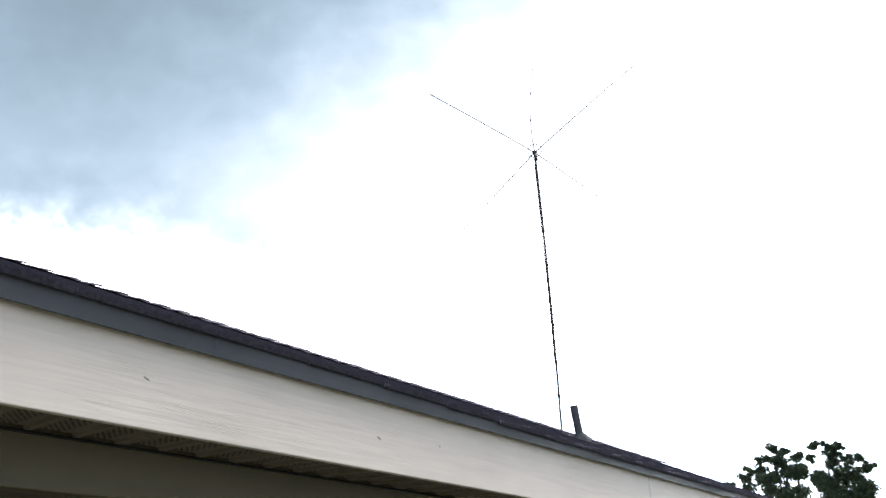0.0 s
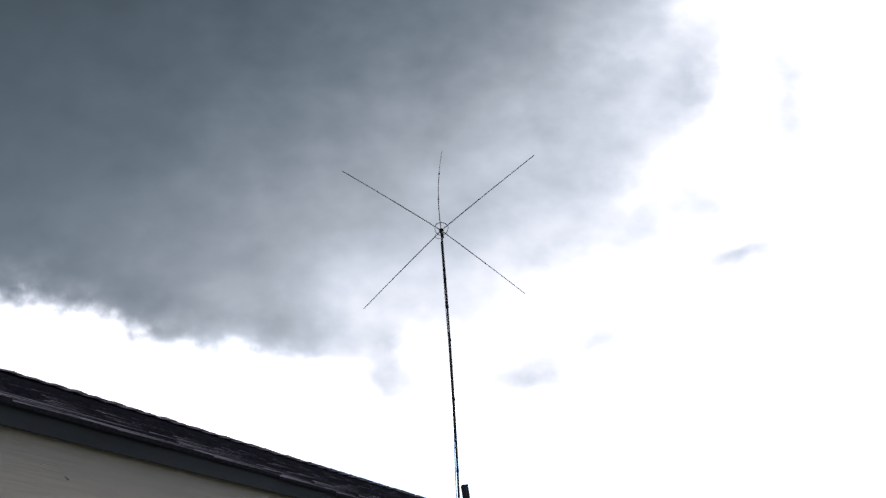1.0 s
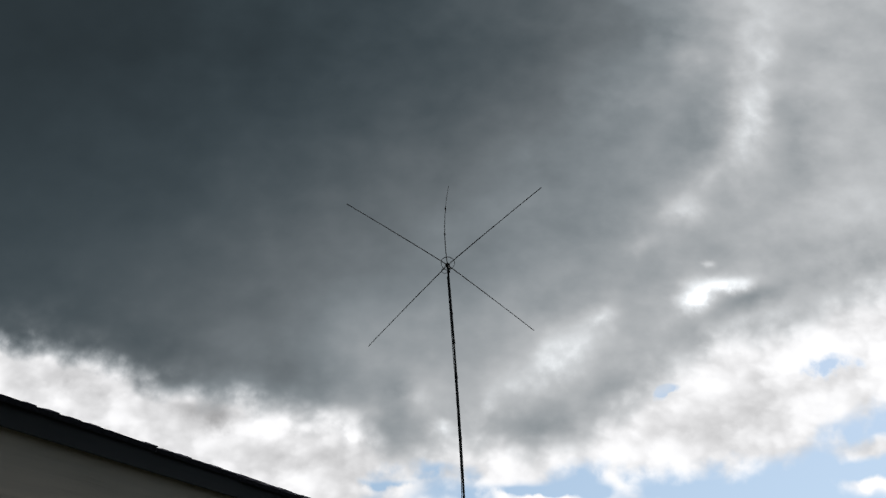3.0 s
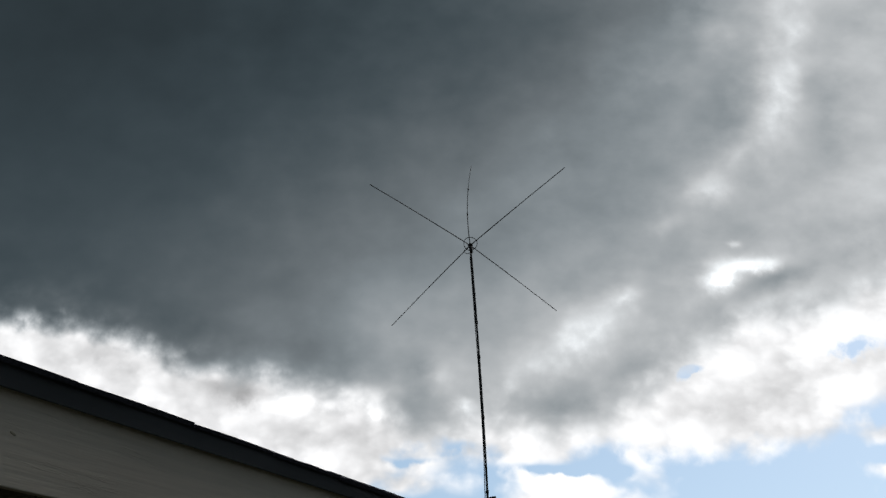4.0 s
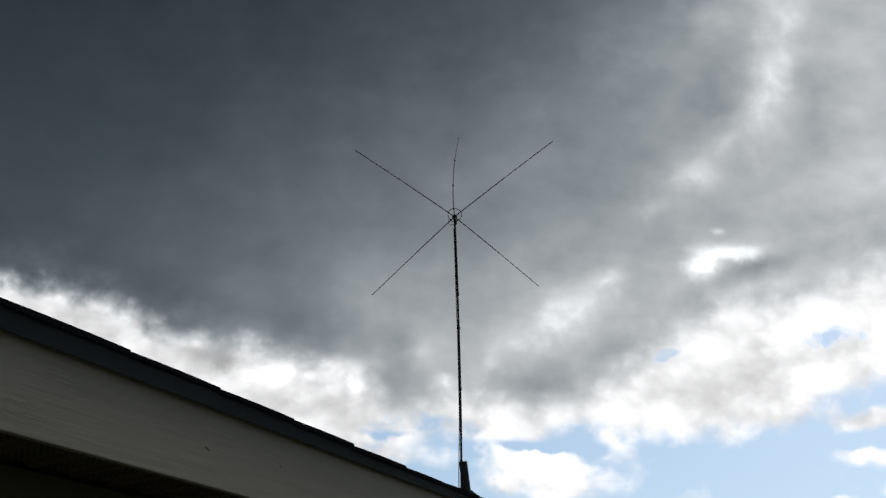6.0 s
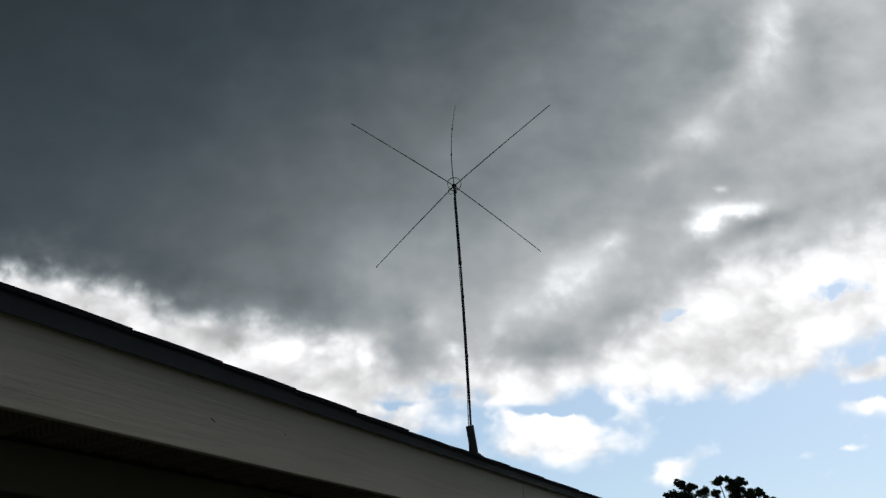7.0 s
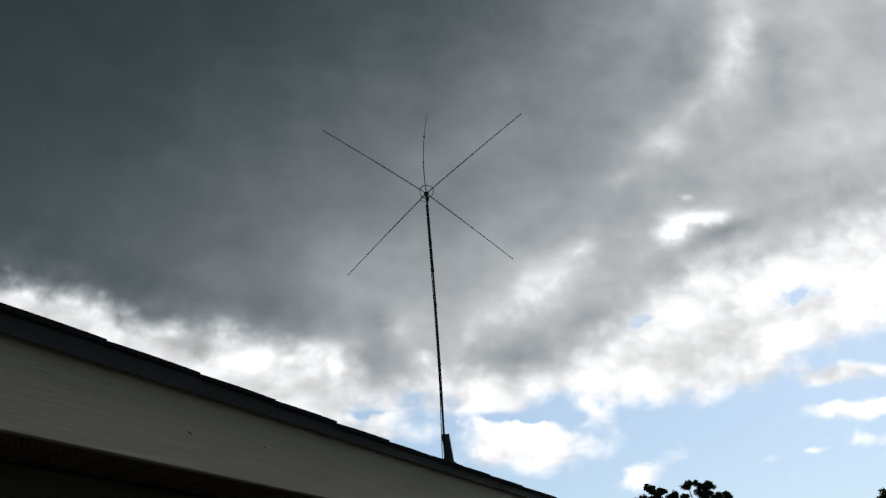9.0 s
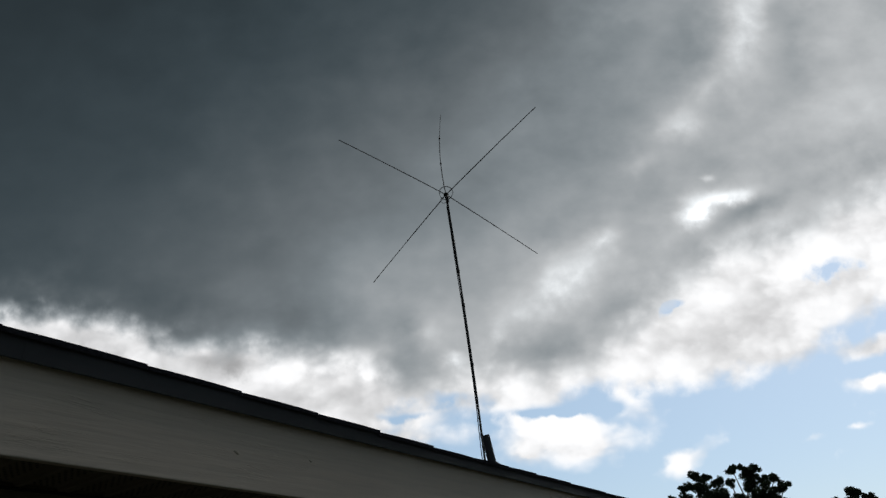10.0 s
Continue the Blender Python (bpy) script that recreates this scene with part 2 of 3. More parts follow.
# ---------------------------------------------------------------- materials
def material(name, base, rough=0.7, metal=0.0, grain=40.0, depth=0.3, vary=0.25, stain=0.0, stain_scale=1.5,
             stretch=(1, 1, 1), bump=0.3, bump_dist=0.002, shine=0.5, per_object=0.0, per_island=0.0, second=None):
    """A worn surface: grain and stains on a base colour, with fine relief. stretch: how the grain is drawn out."""
    m = bpy.data.materials.new(name)
    m.use_nodes = True
    nt = m.node_tree
    nt.nodes.clear()
    link = nt.links.new
    out = nt.nodes.new("ShaderNodeOutputMaterial")
    bsdf = nt.nodes.new("ShaderNodeBsdfPrincipled")
    link(bsdf.outputs[0], out.inputs[0])
    bsdf.inputs["Roughness"].default_value = rough
    bsdf.inputs["Metallic"].default_value = metal
    bsdf.inputs["Specular IOR Level"].default_value = shine
    tc = nt.nodes.new("ShaderNodeTexCoord")
    mp = nt.nodes.new("ShaderNodeMapping")
    mp.inputs["Scale"].default_value = stretch
    link(tc.outputs["Object"], mp.inputs[0])
    n1 = nt.nodes.new("ShaderNodeTexNoise")
    n1.inputs["Scale"].default_value, n1.inputs["Detail"].default_value = grain, 6
    link(mp.outputs[0], n1.inputs["Vector"])
    n2 = nt.nodes.new("ShaderNodeTexNoise")
    n2.inputs["Scale"].default_value, n2.inputs["Detail"].default_value = stain_scale, 5
    link(tc.outputs["Object"], n2.inputs["Vector"])
    lo = [c * (1 - vary) for c in base]
    hi = [min(1, c * (1 + vary)) for c in (second or base)]
    r1 = nt.nodes.new("ShaderNodeValToRGB")
    r1.color_ramp.elements[0].position, r1.color_ramp.elements[1].position = 0.3, 0.7
    r1.color_ramp.elements[0].color, r1.color_ramp.elements[1].color = (*lo, 1), (*hi, 1)
    link(n1.outputs["Fac"], r1.inputs[0])
    colour = r1.outputs[0]

    def times(col, fac):
        mx = nt.nodes.new("ShaderNodeVectorMath")
        mx.operation = "SCALE"
        link(col, mx.inputs[0])
        link(fac, mx.inputs["Scale"])
        return mx.outputs[0]

    def spread(source, a, b):
        mr = nt.nodes.new("ShaderNodeMapRange")
        link(source, mr.inputs[0])
        mr.inputs["From Min"].default_value, mr.inputs["From Max"].default_value = (0.3, 0.7) if source.name == "Fac" else (0, 1)
        mr.inputs["To Min"].default_value, mr.inputs["To Max"].default_value = a, b
        return mr.outputs[0]

    if stain:
        colour = times(colour, spread(n2.outputs["Fac"], 1 - stain, 1 + stain * 0.3))
    if per_object:
        oi = nt.nodes.new("ShaderNodeObjectInfo")
        colour = times(colour, spread(oi.outputs["Random"], 1 - per_object, 1 + per_object))
    if per_island:
        ge = nt.nodes.new("ShaderNodeNewGeometry")
        colour = times(colour, spread(ge.outputs["Random Per Island"], 1 - per_island, 1 + per_island))
    link(colour, bsdf.inputs["Base Color"])
    rr = spread(n1.outputs["Fac"], max(0.05, rough - 0.12), min(1, rough + 0.12))
    link(rr, bsdf.inputs["Roughness"])
    bp = nt.nodes.new("ShaderNodeBump")
    bp.inputs["Strength"].default_value, bp.inputs["Distance"].default_value = bump, bump_dist
    link(n1.outputs["Fac"], bp.inputs["Height"])
    link(bp.outputs[0], bsdf.inputs["Normal"])
    return m


M_SHINGLE = material("asphalt_shingle", (0.12, 0.115, 0.145), 0.93, grain=260, vary=0.32, stain=0.25, bump=0.7, shine=0.0, per_object=0.13, per_island=0.13, second=(0.17, 0.163, 0.195))
M_BUTT = material("cut_asphalt_edge", (0.055, 0.052, 0.066), 0.95, grain=120, vary=0.35, bump=0.5, shine=0.1)
M_DRIP = material("grey_drip_edge_paint", (0.088, 0.088, 0.102), 0.6, metal=0.0, grain=30, vary=0.12, stain=0.25, stretch=(1, 0.1, 1), bump=0.1)
M_FASCIA = material("cream_fascia_paint", (0.80, 0.69, 0.595), 0.6, grain=26, vary=0.05, stain=0.08, stain_scale=2.2, stretch=(1, 0.16, 2.6), bump=0.3, bump_dist=0.004)
# cream darkened to olive: the porch's shade is put into this colour
M_BEAM = material("shaded_cream_paint", (0.145, 0.12, 0.075), 0.65, grain=22, vary=0.08, stain=0.15, stretch=(1, 0.1, 2), bump=0.3)
# tan taken darker, so part of the eave's shade sits in the colour
M_SOFFIT = material("shaded_tan_soffit", (0.28, 0.225, 0.185), 0.5, grain=18, vary=0.08, stain=0.15, bump=0.1)
# near-black that stands for shade in the vent holes and the soffit's crease
M_HOLE_SHADE = material("hole_and_crease_shade", (0.02, 0.02, 0.02), 0.9, grain=10, vary=0.1)
M_WALL = material("brown_wall_siding", (0.16, 0.12, 0.09), 0.8, grain=20, vary=0.2, stain=0.2, stretch=(1, 0.15, 1), bump=0.4)
M_DECK = material("roof_deck_wood", (0.18, 0.13, 0.09), 0.85, grain=20, vary=0.3, stretch=(1, 0.2, 1))
M_PIPE = material("dark_vent_pipe", (0.06, 0.062, 0.07), 0.55, grain=60, vary=0.3, stain=0.3, stain_scale=8, bump=0.2)
M_BOOT = material("grey_rubber_boot", (0.07, 0.07, 0.078), 0.75, grain=70, vary=0.3, stain=0.3, stain_scale=9, bump=0.3)
M_MAST = material("galvanised_mast_steel", (0.09, 0.088, 0.085), 0.6, metal=0.2, grain=50, vary=0.3, stain=0.4, stain_scale=3, bump=0.1)
M_ROD = material("weathered_aluminium", (0.07, 0.066, 0.07), 0.65, metal=0.2, grain=60, vary=0.25, bump=0.1)
M_CABLE = material("black_cable_jacket", (0.03, 0.03, 0.03), 0.55, grain=60, vary=0.2, bump=0.1)
M_TAPE = material("black_tape", (0.025, 0.025, 0.027), 0.6, grain=90, vary=0.3, bump=0.4)
M_BARK = material("grey_brown_bark", (0.10, 0.08, 0.06), 0.9, grain=14, vary=0.4, stain=0.3, stretch=(1, 1, 0.25), bump=0.8, bump_dist=0.01)
M_LEAF = material("dark_green_leaves", (0.045, 0.07, 0.03), 0.6, grain=3, vary=0.35, per_island=0.4, bump=0.1)
M_GRASS = material("lawn_grass", (0.05, 0.056, 0.032), 0.9, grain=9, vary=0.5, stain=0.4, stain_scale=0.3, bump=0.8, bump_dist=0.03)
M_WHITE = material("scuffed_wood_knot", (0.52, 0.44, 0.35), 0.7, grain=60, vary=0.2)


# ---------------------------------------------------------------- mesh helpers
def smooth(bm, on=True):
    for f in bm.faces:
        f.smooth = on


def mesh_of(name, bm, mat):
    me = bpy.data.meshes.new(name)
    bmesh.ops.recalc_face_normals(bm, faces=bm.faces)
    bm.to_mesh(me)
    bm.free()
    me.materials.append(mat)
    return me


def part(name, bm, mat, parent=None, label=""):
    ob = new(name, mesh_of(name, bm, mat))
    if parent is not None:
        ob.parent = parent
    return tagged(ob, label)


def empty(name, at, label, category, group=""):
    ob = new(name)
    ob.location = at
    ob.empty_display_size = 0.1
    return tagged(ob, label, category, group)


def box(bm, lo, hi, bevel=0.0):
    r = bmesh.ops.create_cube(bm, size=1.0)
    for w in r["verts"]:
        w.co = Vector([lo[i] + (w.co[i] + 0.5) * (hi[i] - lo[i]) for i in range(3)])
    if bevel:
        es = list({e for w in r["verts"] for e in w.link_edges})
        bmesh.ops.bevel(bm, geom=es, offset=bevel, segments=2, affect="EDGES", profile=0.5)


def tube(bm, points, radii, sides=10, cap=True):
    """A round rod along the points, with a radius for each."""
    points = [Vector(p) for p in points]
    rings, ref = [], None
    for i, p in enumerate(points):
        d = (points[min(i + 1, len(points) - 1)] - points[max(i - 1, 0)]).normalized()
        if ref is None:
            ref = d.orthogonal().normalized()
        ref = (ref - d * ref.dot(d)).normalized()
        side = d.cross(ref)
        rings.append([bm.verts.new(p + (ref * math.cos(a) + side * math.sin(a)) * radii[i])
                      for a in (math.tau * k / sides for k in range(sides))])
    for a, b in zip(rings, rings[1:]):
        for k in range(sides):
            bm.faces.new((a[k], a[(k + 1) % sides], b[(k + 1) % sides], b[k])).smooth = True
    if cap:
        bm.faces.new(rings[0][::-1])
        bm.faces.new(rings[-1])


def ring(bm, centre, normal, radius, thick, turns=1.0, sides=8, steps=40, rise=0.0, start=0.0):
    n = Vector(normal).normalized()
    a = n.orthogonal().normalized()
    b = n.cross(a)
    pts = []
    for k in range(steps + 1):
        w = start + math.tau * turns * k / steps
        pts.append(Vector(centre) + (a * math.cos(w) + b * math.sin(w)) * radius * (1 + 0.03 * math.sin(3 * w)) + n * rise * k / steps)
    tube(bm, pts, [thick] * len(pts), sides)


# ---------------------------------------------------------------- the plan (metres; the eave runs along Y)
FASCIA_TOP, FASCIA_H = 2.50, 0.184
SLOPE = 0.385
EAVE_X, EAVE_Z = 0.030, FASCIA_TOP + 0.029
RIDGE_X = -2.615
RIDGE_Z = EAVE_Z + SLOPE * (EAVE_X - RIDGE_X)
Y0, Y1 = -4.0, 9.0
TILT = math.atan(SLOPE)


def roof_z(x):
    return EAVE_Z + SLOPE * (EAVE_X - x)


def hump(y):
    """How far the eave's edge has swollen up towards the near end."""
    s = min(max((2.3 - y) / 1.2, 0.0), 1.0)
    return 0.014 * s * s * (3 - 2 * s)


# ---------------------------------------------------------------- ground
bm = bmesh.new()
span = [-2500, -600, -200, -80, -40, -20, -8, 0, 8, 20, 40, 80, 200, 600, 2500]
grid = [[bm.verts.new((x, y, 0.0 if max(abs(x), abs(y)) < 9 else 0.15 * math.sin(x * 0.11) * math.cos(y * 0.07))) for y in span] for x in span]
for i in range(len(span) - 1):
    for j in range(len(span) - 1):
        bm.faces.new((grid[i][j], grid[i + 1][j], grid[i + 1][j + 1], grid[i][j + 1]))
ground = part("ground", bm, M_GRASS)
tagged(ground, "wide green lawn around the house", "ground", kind="structure")

# ---------------------------------------------------------------- the house
house = empty("house", (0, 0, 0), "single-storey house with cream fascia and dark shingle roof", "house")

bm = bmesh.new()
box(bm, (-0.021, Y0, FASCIA_TOP - FASCIA_H), (0.0, 2.982, FASCIA_TOP + 0.012), 0.0025)
fascia_a = part("fascia_board", bm, M_FASCIA, house, "cream painted wood-grain fascia board")
bm = bmesh.new()
box(bm, (-0.021, 2.986, FASCIA_TOP - FASCIA_H), (0.0, Y1, FASCIA_TOP + 0.012), 0.0025)
part("fascia_board", bm, M_FASCIA, house, "cream painted wood-grain fascia board")

# dark knot flaws in the board's paint
for ky, kz, size in ((1.376, -0.099, 0.007), (0.715, -0.084, 0.006), (2.72, -0.125, 0.005), (1.62, -0.085, 0.004)):
    bm = bmesh.new()
    bmesh.ops.create_uvsphere(bm, u_segments=12, v_segments=8, radius=1.0)
    for w in bm.verts:
        w.co = Vector((w.co.x * 0.0022, w.co.y * size * 1.2, w.co.z * size * 0.5)) + Vector((0.0, ky, FASCIA_TOP + kz))
        w.co.z -= (w.co.y - ky) * 0.35
    smooth(bm)
    part("knot", bm, M_WHITE, fascia_a, "small brown knot showing through paint")


# raised wood grain pressed into the fascia, in drawn-out cathedral arcs
def grain_ridges(y_from, y_to, parent, seed):
    rnd = random.Random(seed)
    bm = bmesh.new()
    for _ in range(int((y_to - y_from) * 17)):
        yc, zc = rnd.uniform(y_from + 0.15, y_to - 0.15), FASCIA_TOP - rnd.uniform(0.025, FASCIA_H - 0.02)
        lean, bow = rnd.uniform(-0.12, 0.01), rnd.uniform(-0.004, 0.006)
        for line in range(rnd.randint(2, 6)):
            length = rnd.uniform(0.025, 0.15)
            y0 = yc + rnd.uniform(-0.04, 0.04)
            z0 = zc + line * rnd.uniform(0.003, 0.006)
            n, w = 8, rnd.uniform(0.0003, 0.0008)
            wave = rnd.uniform(0, 6)
            rows_ = []
            for k in range(n + 1):
                s = k / n * 2 - 1
                y = y0 + s * length / 2
                z = z0 + lean * (y - yc) + bow * (1 - s * s) + 0.0008 * math.sin(wave + k * 1.3)
                z = min(max(z, FASCIA_TOP - FASCIA_H + 0.005), FASCIA_TOP - 0.004)
                t = w * (1 - s * s) + 0.0001
                rows_.append([bm.verts.new((0.0002, y, z - t)), bm.verts.new((0.0002 + t * 0.45, y, z)), bm.verts.new((0.0002, y, z + t))])
            for a, b in zip(rows_, rows_[1:]):
                for k in range(2):
                    bm.faces.new((a[k], b[k], b[k + 1], a[k + 1])).smooth = True
    tagged(part("wood_grain", bm, M_FASCIA, parent), kind="stuff")


grain_ridges(-0.6, 2.95, fascia_a, 4)

# metal drip edge: a face, a kicked-out lip at the foot and a flange under the shingles
for dy0, dy1, lift in ((Y0, 0.86, 0.0), (0.84, 2.56, 0.0006), (2.54, 5.6, 0.0), (5.58, Y1, 0.0006)):
    bm = bmesh.new()
    prof = [(-0.10, roof_z(-0.10) - 0.007, 0.3), (0.023, FASCIA_TOP + 0.0285, 1), (0.0245, FASCIA_TOP + 0.026, 1), (0.0235, FASCIA_TOP + 0.010, 0.2),
            (0.0215, FASCIA_TOP - 0.0075, 0), (0.0185, FASCIA_TOP - 0.009, 0), (0.0185, FASCIA_TOP - 0.003, 0), (0.0220, FASCIA_TOP + 0.0255, 1), (-0.10, roof_z(-0.10) - 0.009, 0.3)]
    steps = 14
    ends = []
    for k in range(steps + 1):
        y = dy0 + (dy1 - dy0) * k / steps
        ends.append([bm.verts.new((x + lift + 0.0008 * math.sin(y * 5.1), y, z + h * hump(y))) for x, z, h in prof])
    for ea, eb in zip(ends, ends[1:]):
        for k in range(len(prof)):
            j = (k + 1) % len(prof)
            bm.faces.new((ea[k], ea[j], eb[j], eb[k]))
    bm.faces.new(ends[0])
    bm.faces.new(ends[-1][::-1])
    part("drip_edge", bm, M_DRIP, house, "grey painted metal drip edge")

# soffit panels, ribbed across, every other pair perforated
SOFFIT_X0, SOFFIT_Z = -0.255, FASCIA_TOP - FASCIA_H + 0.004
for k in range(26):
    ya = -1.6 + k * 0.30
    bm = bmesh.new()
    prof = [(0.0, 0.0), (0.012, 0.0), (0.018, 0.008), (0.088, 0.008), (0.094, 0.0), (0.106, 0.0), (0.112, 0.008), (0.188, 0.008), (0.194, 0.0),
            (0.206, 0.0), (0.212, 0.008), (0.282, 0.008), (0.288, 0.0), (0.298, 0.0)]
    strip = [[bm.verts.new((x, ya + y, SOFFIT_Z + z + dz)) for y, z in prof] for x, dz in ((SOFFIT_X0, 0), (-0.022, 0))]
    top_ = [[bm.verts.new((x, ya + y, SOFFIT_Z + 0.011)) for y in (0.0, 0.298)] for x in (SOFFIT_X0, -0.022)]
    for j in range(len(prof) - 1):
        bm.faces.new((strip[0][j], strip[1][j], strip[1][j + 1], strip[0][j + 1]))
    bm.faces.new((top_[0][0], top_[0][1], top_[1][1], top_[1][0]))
    panel = part("soffit_panel", bm, M_SOFFIT, house, "ribbed metal soffit panel, tan darkened for shade")
    if ya > 4.0:
        continue
    # flat discs; the shade inside each hole is only their dark colour
    bm = bmesh.new()
    for strip_y in (0.022, 0.118, 0.216):
        for cx in range(17):
            for cy in range(4):
                r = bmesh.ops.create_circle(bm, cap_ends=True, segments=6, radius=0.0036)
                for w in r["verts"]:
                    w.co += Vector((SOFFIT_X0 + 0.014 + cx * 0.0132, ya + strip_y + (cy + 0.5 * (cx % 2)) * 0.0135, SOFFIT_Z + 0.0072))
    tagged(part("vent_hole", bm, M_HOLE_SHADE, panel), kind="stuff")
# the crease's shadow line, put in as a near-black strip
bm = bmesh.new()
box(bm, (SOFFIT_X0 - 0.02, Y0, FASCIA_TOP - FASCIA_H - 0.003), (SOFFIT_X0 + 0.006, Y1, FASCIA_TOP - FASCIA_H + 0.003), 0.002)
part("soffit_channel", bm, M_HOLE_SHADE, house, "channel strip along the soffit, its dark colour standing for shadow")

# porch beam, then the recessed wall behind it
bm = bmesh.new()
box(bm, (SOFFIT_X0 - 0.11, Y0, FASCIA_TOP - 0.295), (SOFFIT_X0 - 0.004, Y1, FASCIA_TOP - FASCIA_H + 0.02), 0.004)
part("porch_beam", bm, M_BEAM, house, "cream beam under the soffit, its paint darkened for shade")
bm = bmesh.new()
box(bm, (-2.0, Y0, FASCIA_TOP - 0.29), (SOFFIT_X0 - 0.11, Y1, FASCIA_TOP - 0.27))
part("porch_ceiling", bm, M_WALL, house, "dark brown porch ceiling")
for k in range(16):
    bm = bmesh.new()
    z = 0.15 + k * 0.135
    ends = [[bm.verts.new((x, y, zz)) for x, zz in ((-1.62, z), (-1.585, z), (-1.603, z + 0.137), (-1.62, z + 0.137))] for y in (Y0, Y1)]
    for j in range(4):
        bm.faces.new((ends[0][j], ends[0][(j + 1) % 4], ends[1][(j + 1) % 4], ends[1][j]))
    bm.faces.new(ends[0])
    bm.faces.new(ends[1][::-1])
    part("siding_board", bm, M_WALL, house)
bm = bmesh.new()
box(bm, (-1.75, Y0, 0.0), (-1.621, Y1, 2.21))
box(bm, (-4.95, Y0, 0.0), (-4.83, Y1, 2.34))
box(bm, (-4.83, Y0 + 0.1, 0.0), (-1.75, Y0 + 0.22, 2.30))
box(bm, (-4.83, Y1 - 0.22, 0.0), (-1.75, Y1 - 0.1, 2.30))
part("wall", bm, M_WALL, house, "brown outer walls in shade")
# posts take the beam's paint, with shade already in its colour
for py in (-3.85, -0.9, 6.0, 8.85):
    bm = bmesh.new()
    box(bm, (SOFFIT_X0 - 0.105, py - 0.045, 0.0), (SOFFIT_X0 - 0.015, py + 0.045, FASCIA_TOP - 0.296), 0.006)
    part("porch_post", bm, M_BEAM, house, "porch post in the beam's shade-darkened cream")

# roof deck of both slopes, with gable ends
bm = bmesh.new()
BACK_X = 2 * RIDGE_X - EAVE_X
for sx in (0.0, BACK_X):
    ex = 0.012 if sx == 0.0 else BACK_X
    ez = roof_z(0.012) - 0.02
    vs = [bm.verts.new((x, y, z)) for y in (Y0, Y1) for x, z in ((ex, ez), (RIDGE_X, RIDGE_Z - 0.022), (RIDGE_X, RIDGE_Z - 0.045), (ex - (0.03 if sx == 0 else -0.03), ez - 0.018))]
    for a, b, c, d in ((0, 1, 5, 4), (1, 2, 6, 5), (2, 3, 7, 6), (3, 0, 4, 7), (0, 3, 2, 1), (4, 5, 6, 7)):
        bm.faces.new([vs[i] for i in (a, b, c, d)])
for y in (Y0 + 0.12, Y1 - 0.12):
    bm.faces.new([bm.verts.new(c) for c in ((-0.03, y, FASCIA_TOP - 0.05), (RIDGE_X, y, RIDGE_Z - 0.05), (BACK_X + 0.03, y, FASCIA_TOP - 0.05))])
roof = part("roof", bm, M_DECK, house, "dark asphalt shingle gable roof")


def tab_mesh(width, length, thick, lift_l, lift_r, seed):
    """A shingle tab: butt edge at x = 0, lying up the slope to -length; its two lower corners lift on their own."""
    rnd = random.Random(seed)
    bm = bmesh.new()
    n = 6
    lower, upper = [], []
    for k in range(n + 1):
        s = k / n
        z = lift_l + (lift_r - lift_l) * s ** 1.6 + 0.0015 * math.sin(math.pi * s)
        jag = rnd.uniform(-0.0025, 0.0025)
        lower.append((bm.verts.new((jag, s * width, -0.004)), bm.verts.new((jag, s * width, z + thick))))
        upper.append((bm.verts.new((-length, s * width, -0.002)), bm.verts.new((-length, s * width, 0.0))))
    for k in range(n):
        a, b, c, d = lower[k], lower[k + 1], upper[k], upper[k + 1]
        bm.faces.new((a[0], b[0], b[1], a[1])).material_index = 1
        bm.faces.new((a[1], b[1], d[1], c[1]))
        bm.faces.new((a[0], c[0], d[0], b[0]))
    for i in (0, n):
        bm.faces.new((lower[i][0], lower[i][1], upper[i][1], upper[i][0]))
    me = mesh_of("shingle", bm, M_SHINGLE)
    me.materials.append(M_BUTT)
    return me


COURSE = 0.143
rnd = random.Random(11)
WIDTHS = (0.21, 0.26, 0.305, 0.36)
TABS = {(w, j): tab_mesh(w - 0.003, 0.19, rnd.uniform(0.004, 0.0065), rnd.uniform(0.0, 0.0015), rnd.uniform(0.0008, 0.0035), 7 * j + int(w * 100))
        for w in WIDTHS for j in range(4)}
slope_len = math.hypot(EAVE_X - RIDGE_X, RIDGE_Z - EAVE_Z)
courses = int(slope_len / COURSE)
rest = bmesh.new()
lay = Matrix.Rotation(TILT, 4, "Y")
singles = 0
for c in range(courses):
    y = Y0 - 0.04 - rnd.uniform(0, 0.2)
    down = 0.006 - c * COURSE * math.cos(TILT)
    xx = EAVE_X + down
    while y < Y1 + 0.02:
        w, j = rnd.choice(WIDTHS), rnd.randrange(4)
        m = Matrix.Translation((xx, y, roof_z(xx) - 0.004 + hump(y + w / 2) * math.exp(-c / 3))) @ lay @ Matrix.Rotation(radians(rnd.uniform(-0.35, 0.35)), 4, "Z")
        near = (c < 5 and -0.4 < y < 5.6) or (c < 9 and 0.0 < y < 3.0) or (4.0 < y < 5.0 and c < 13)
        if near and singles < 290:
            ob = new("shingle", TABS[w, j])
            ob.parent = roof
            ob.matrix_local = m
            singles += 1
        else:
            me = TABS[w, j]
            vs = [rest.verts.new(m @ p.co) for p in me.vertices]
            for f in me.polygons:
                rest.faces.new([vs[i] for i in f.vertices]).material_index = f.material_index
        y += w
field = tagged(part("shingle_field", rest, M_SHINGLE, roof), kind="stuff")
field.data.materials.append(M_BUTT)

# the back slope, seen from nowhere but above, in long courses
bm = bmesh.new()
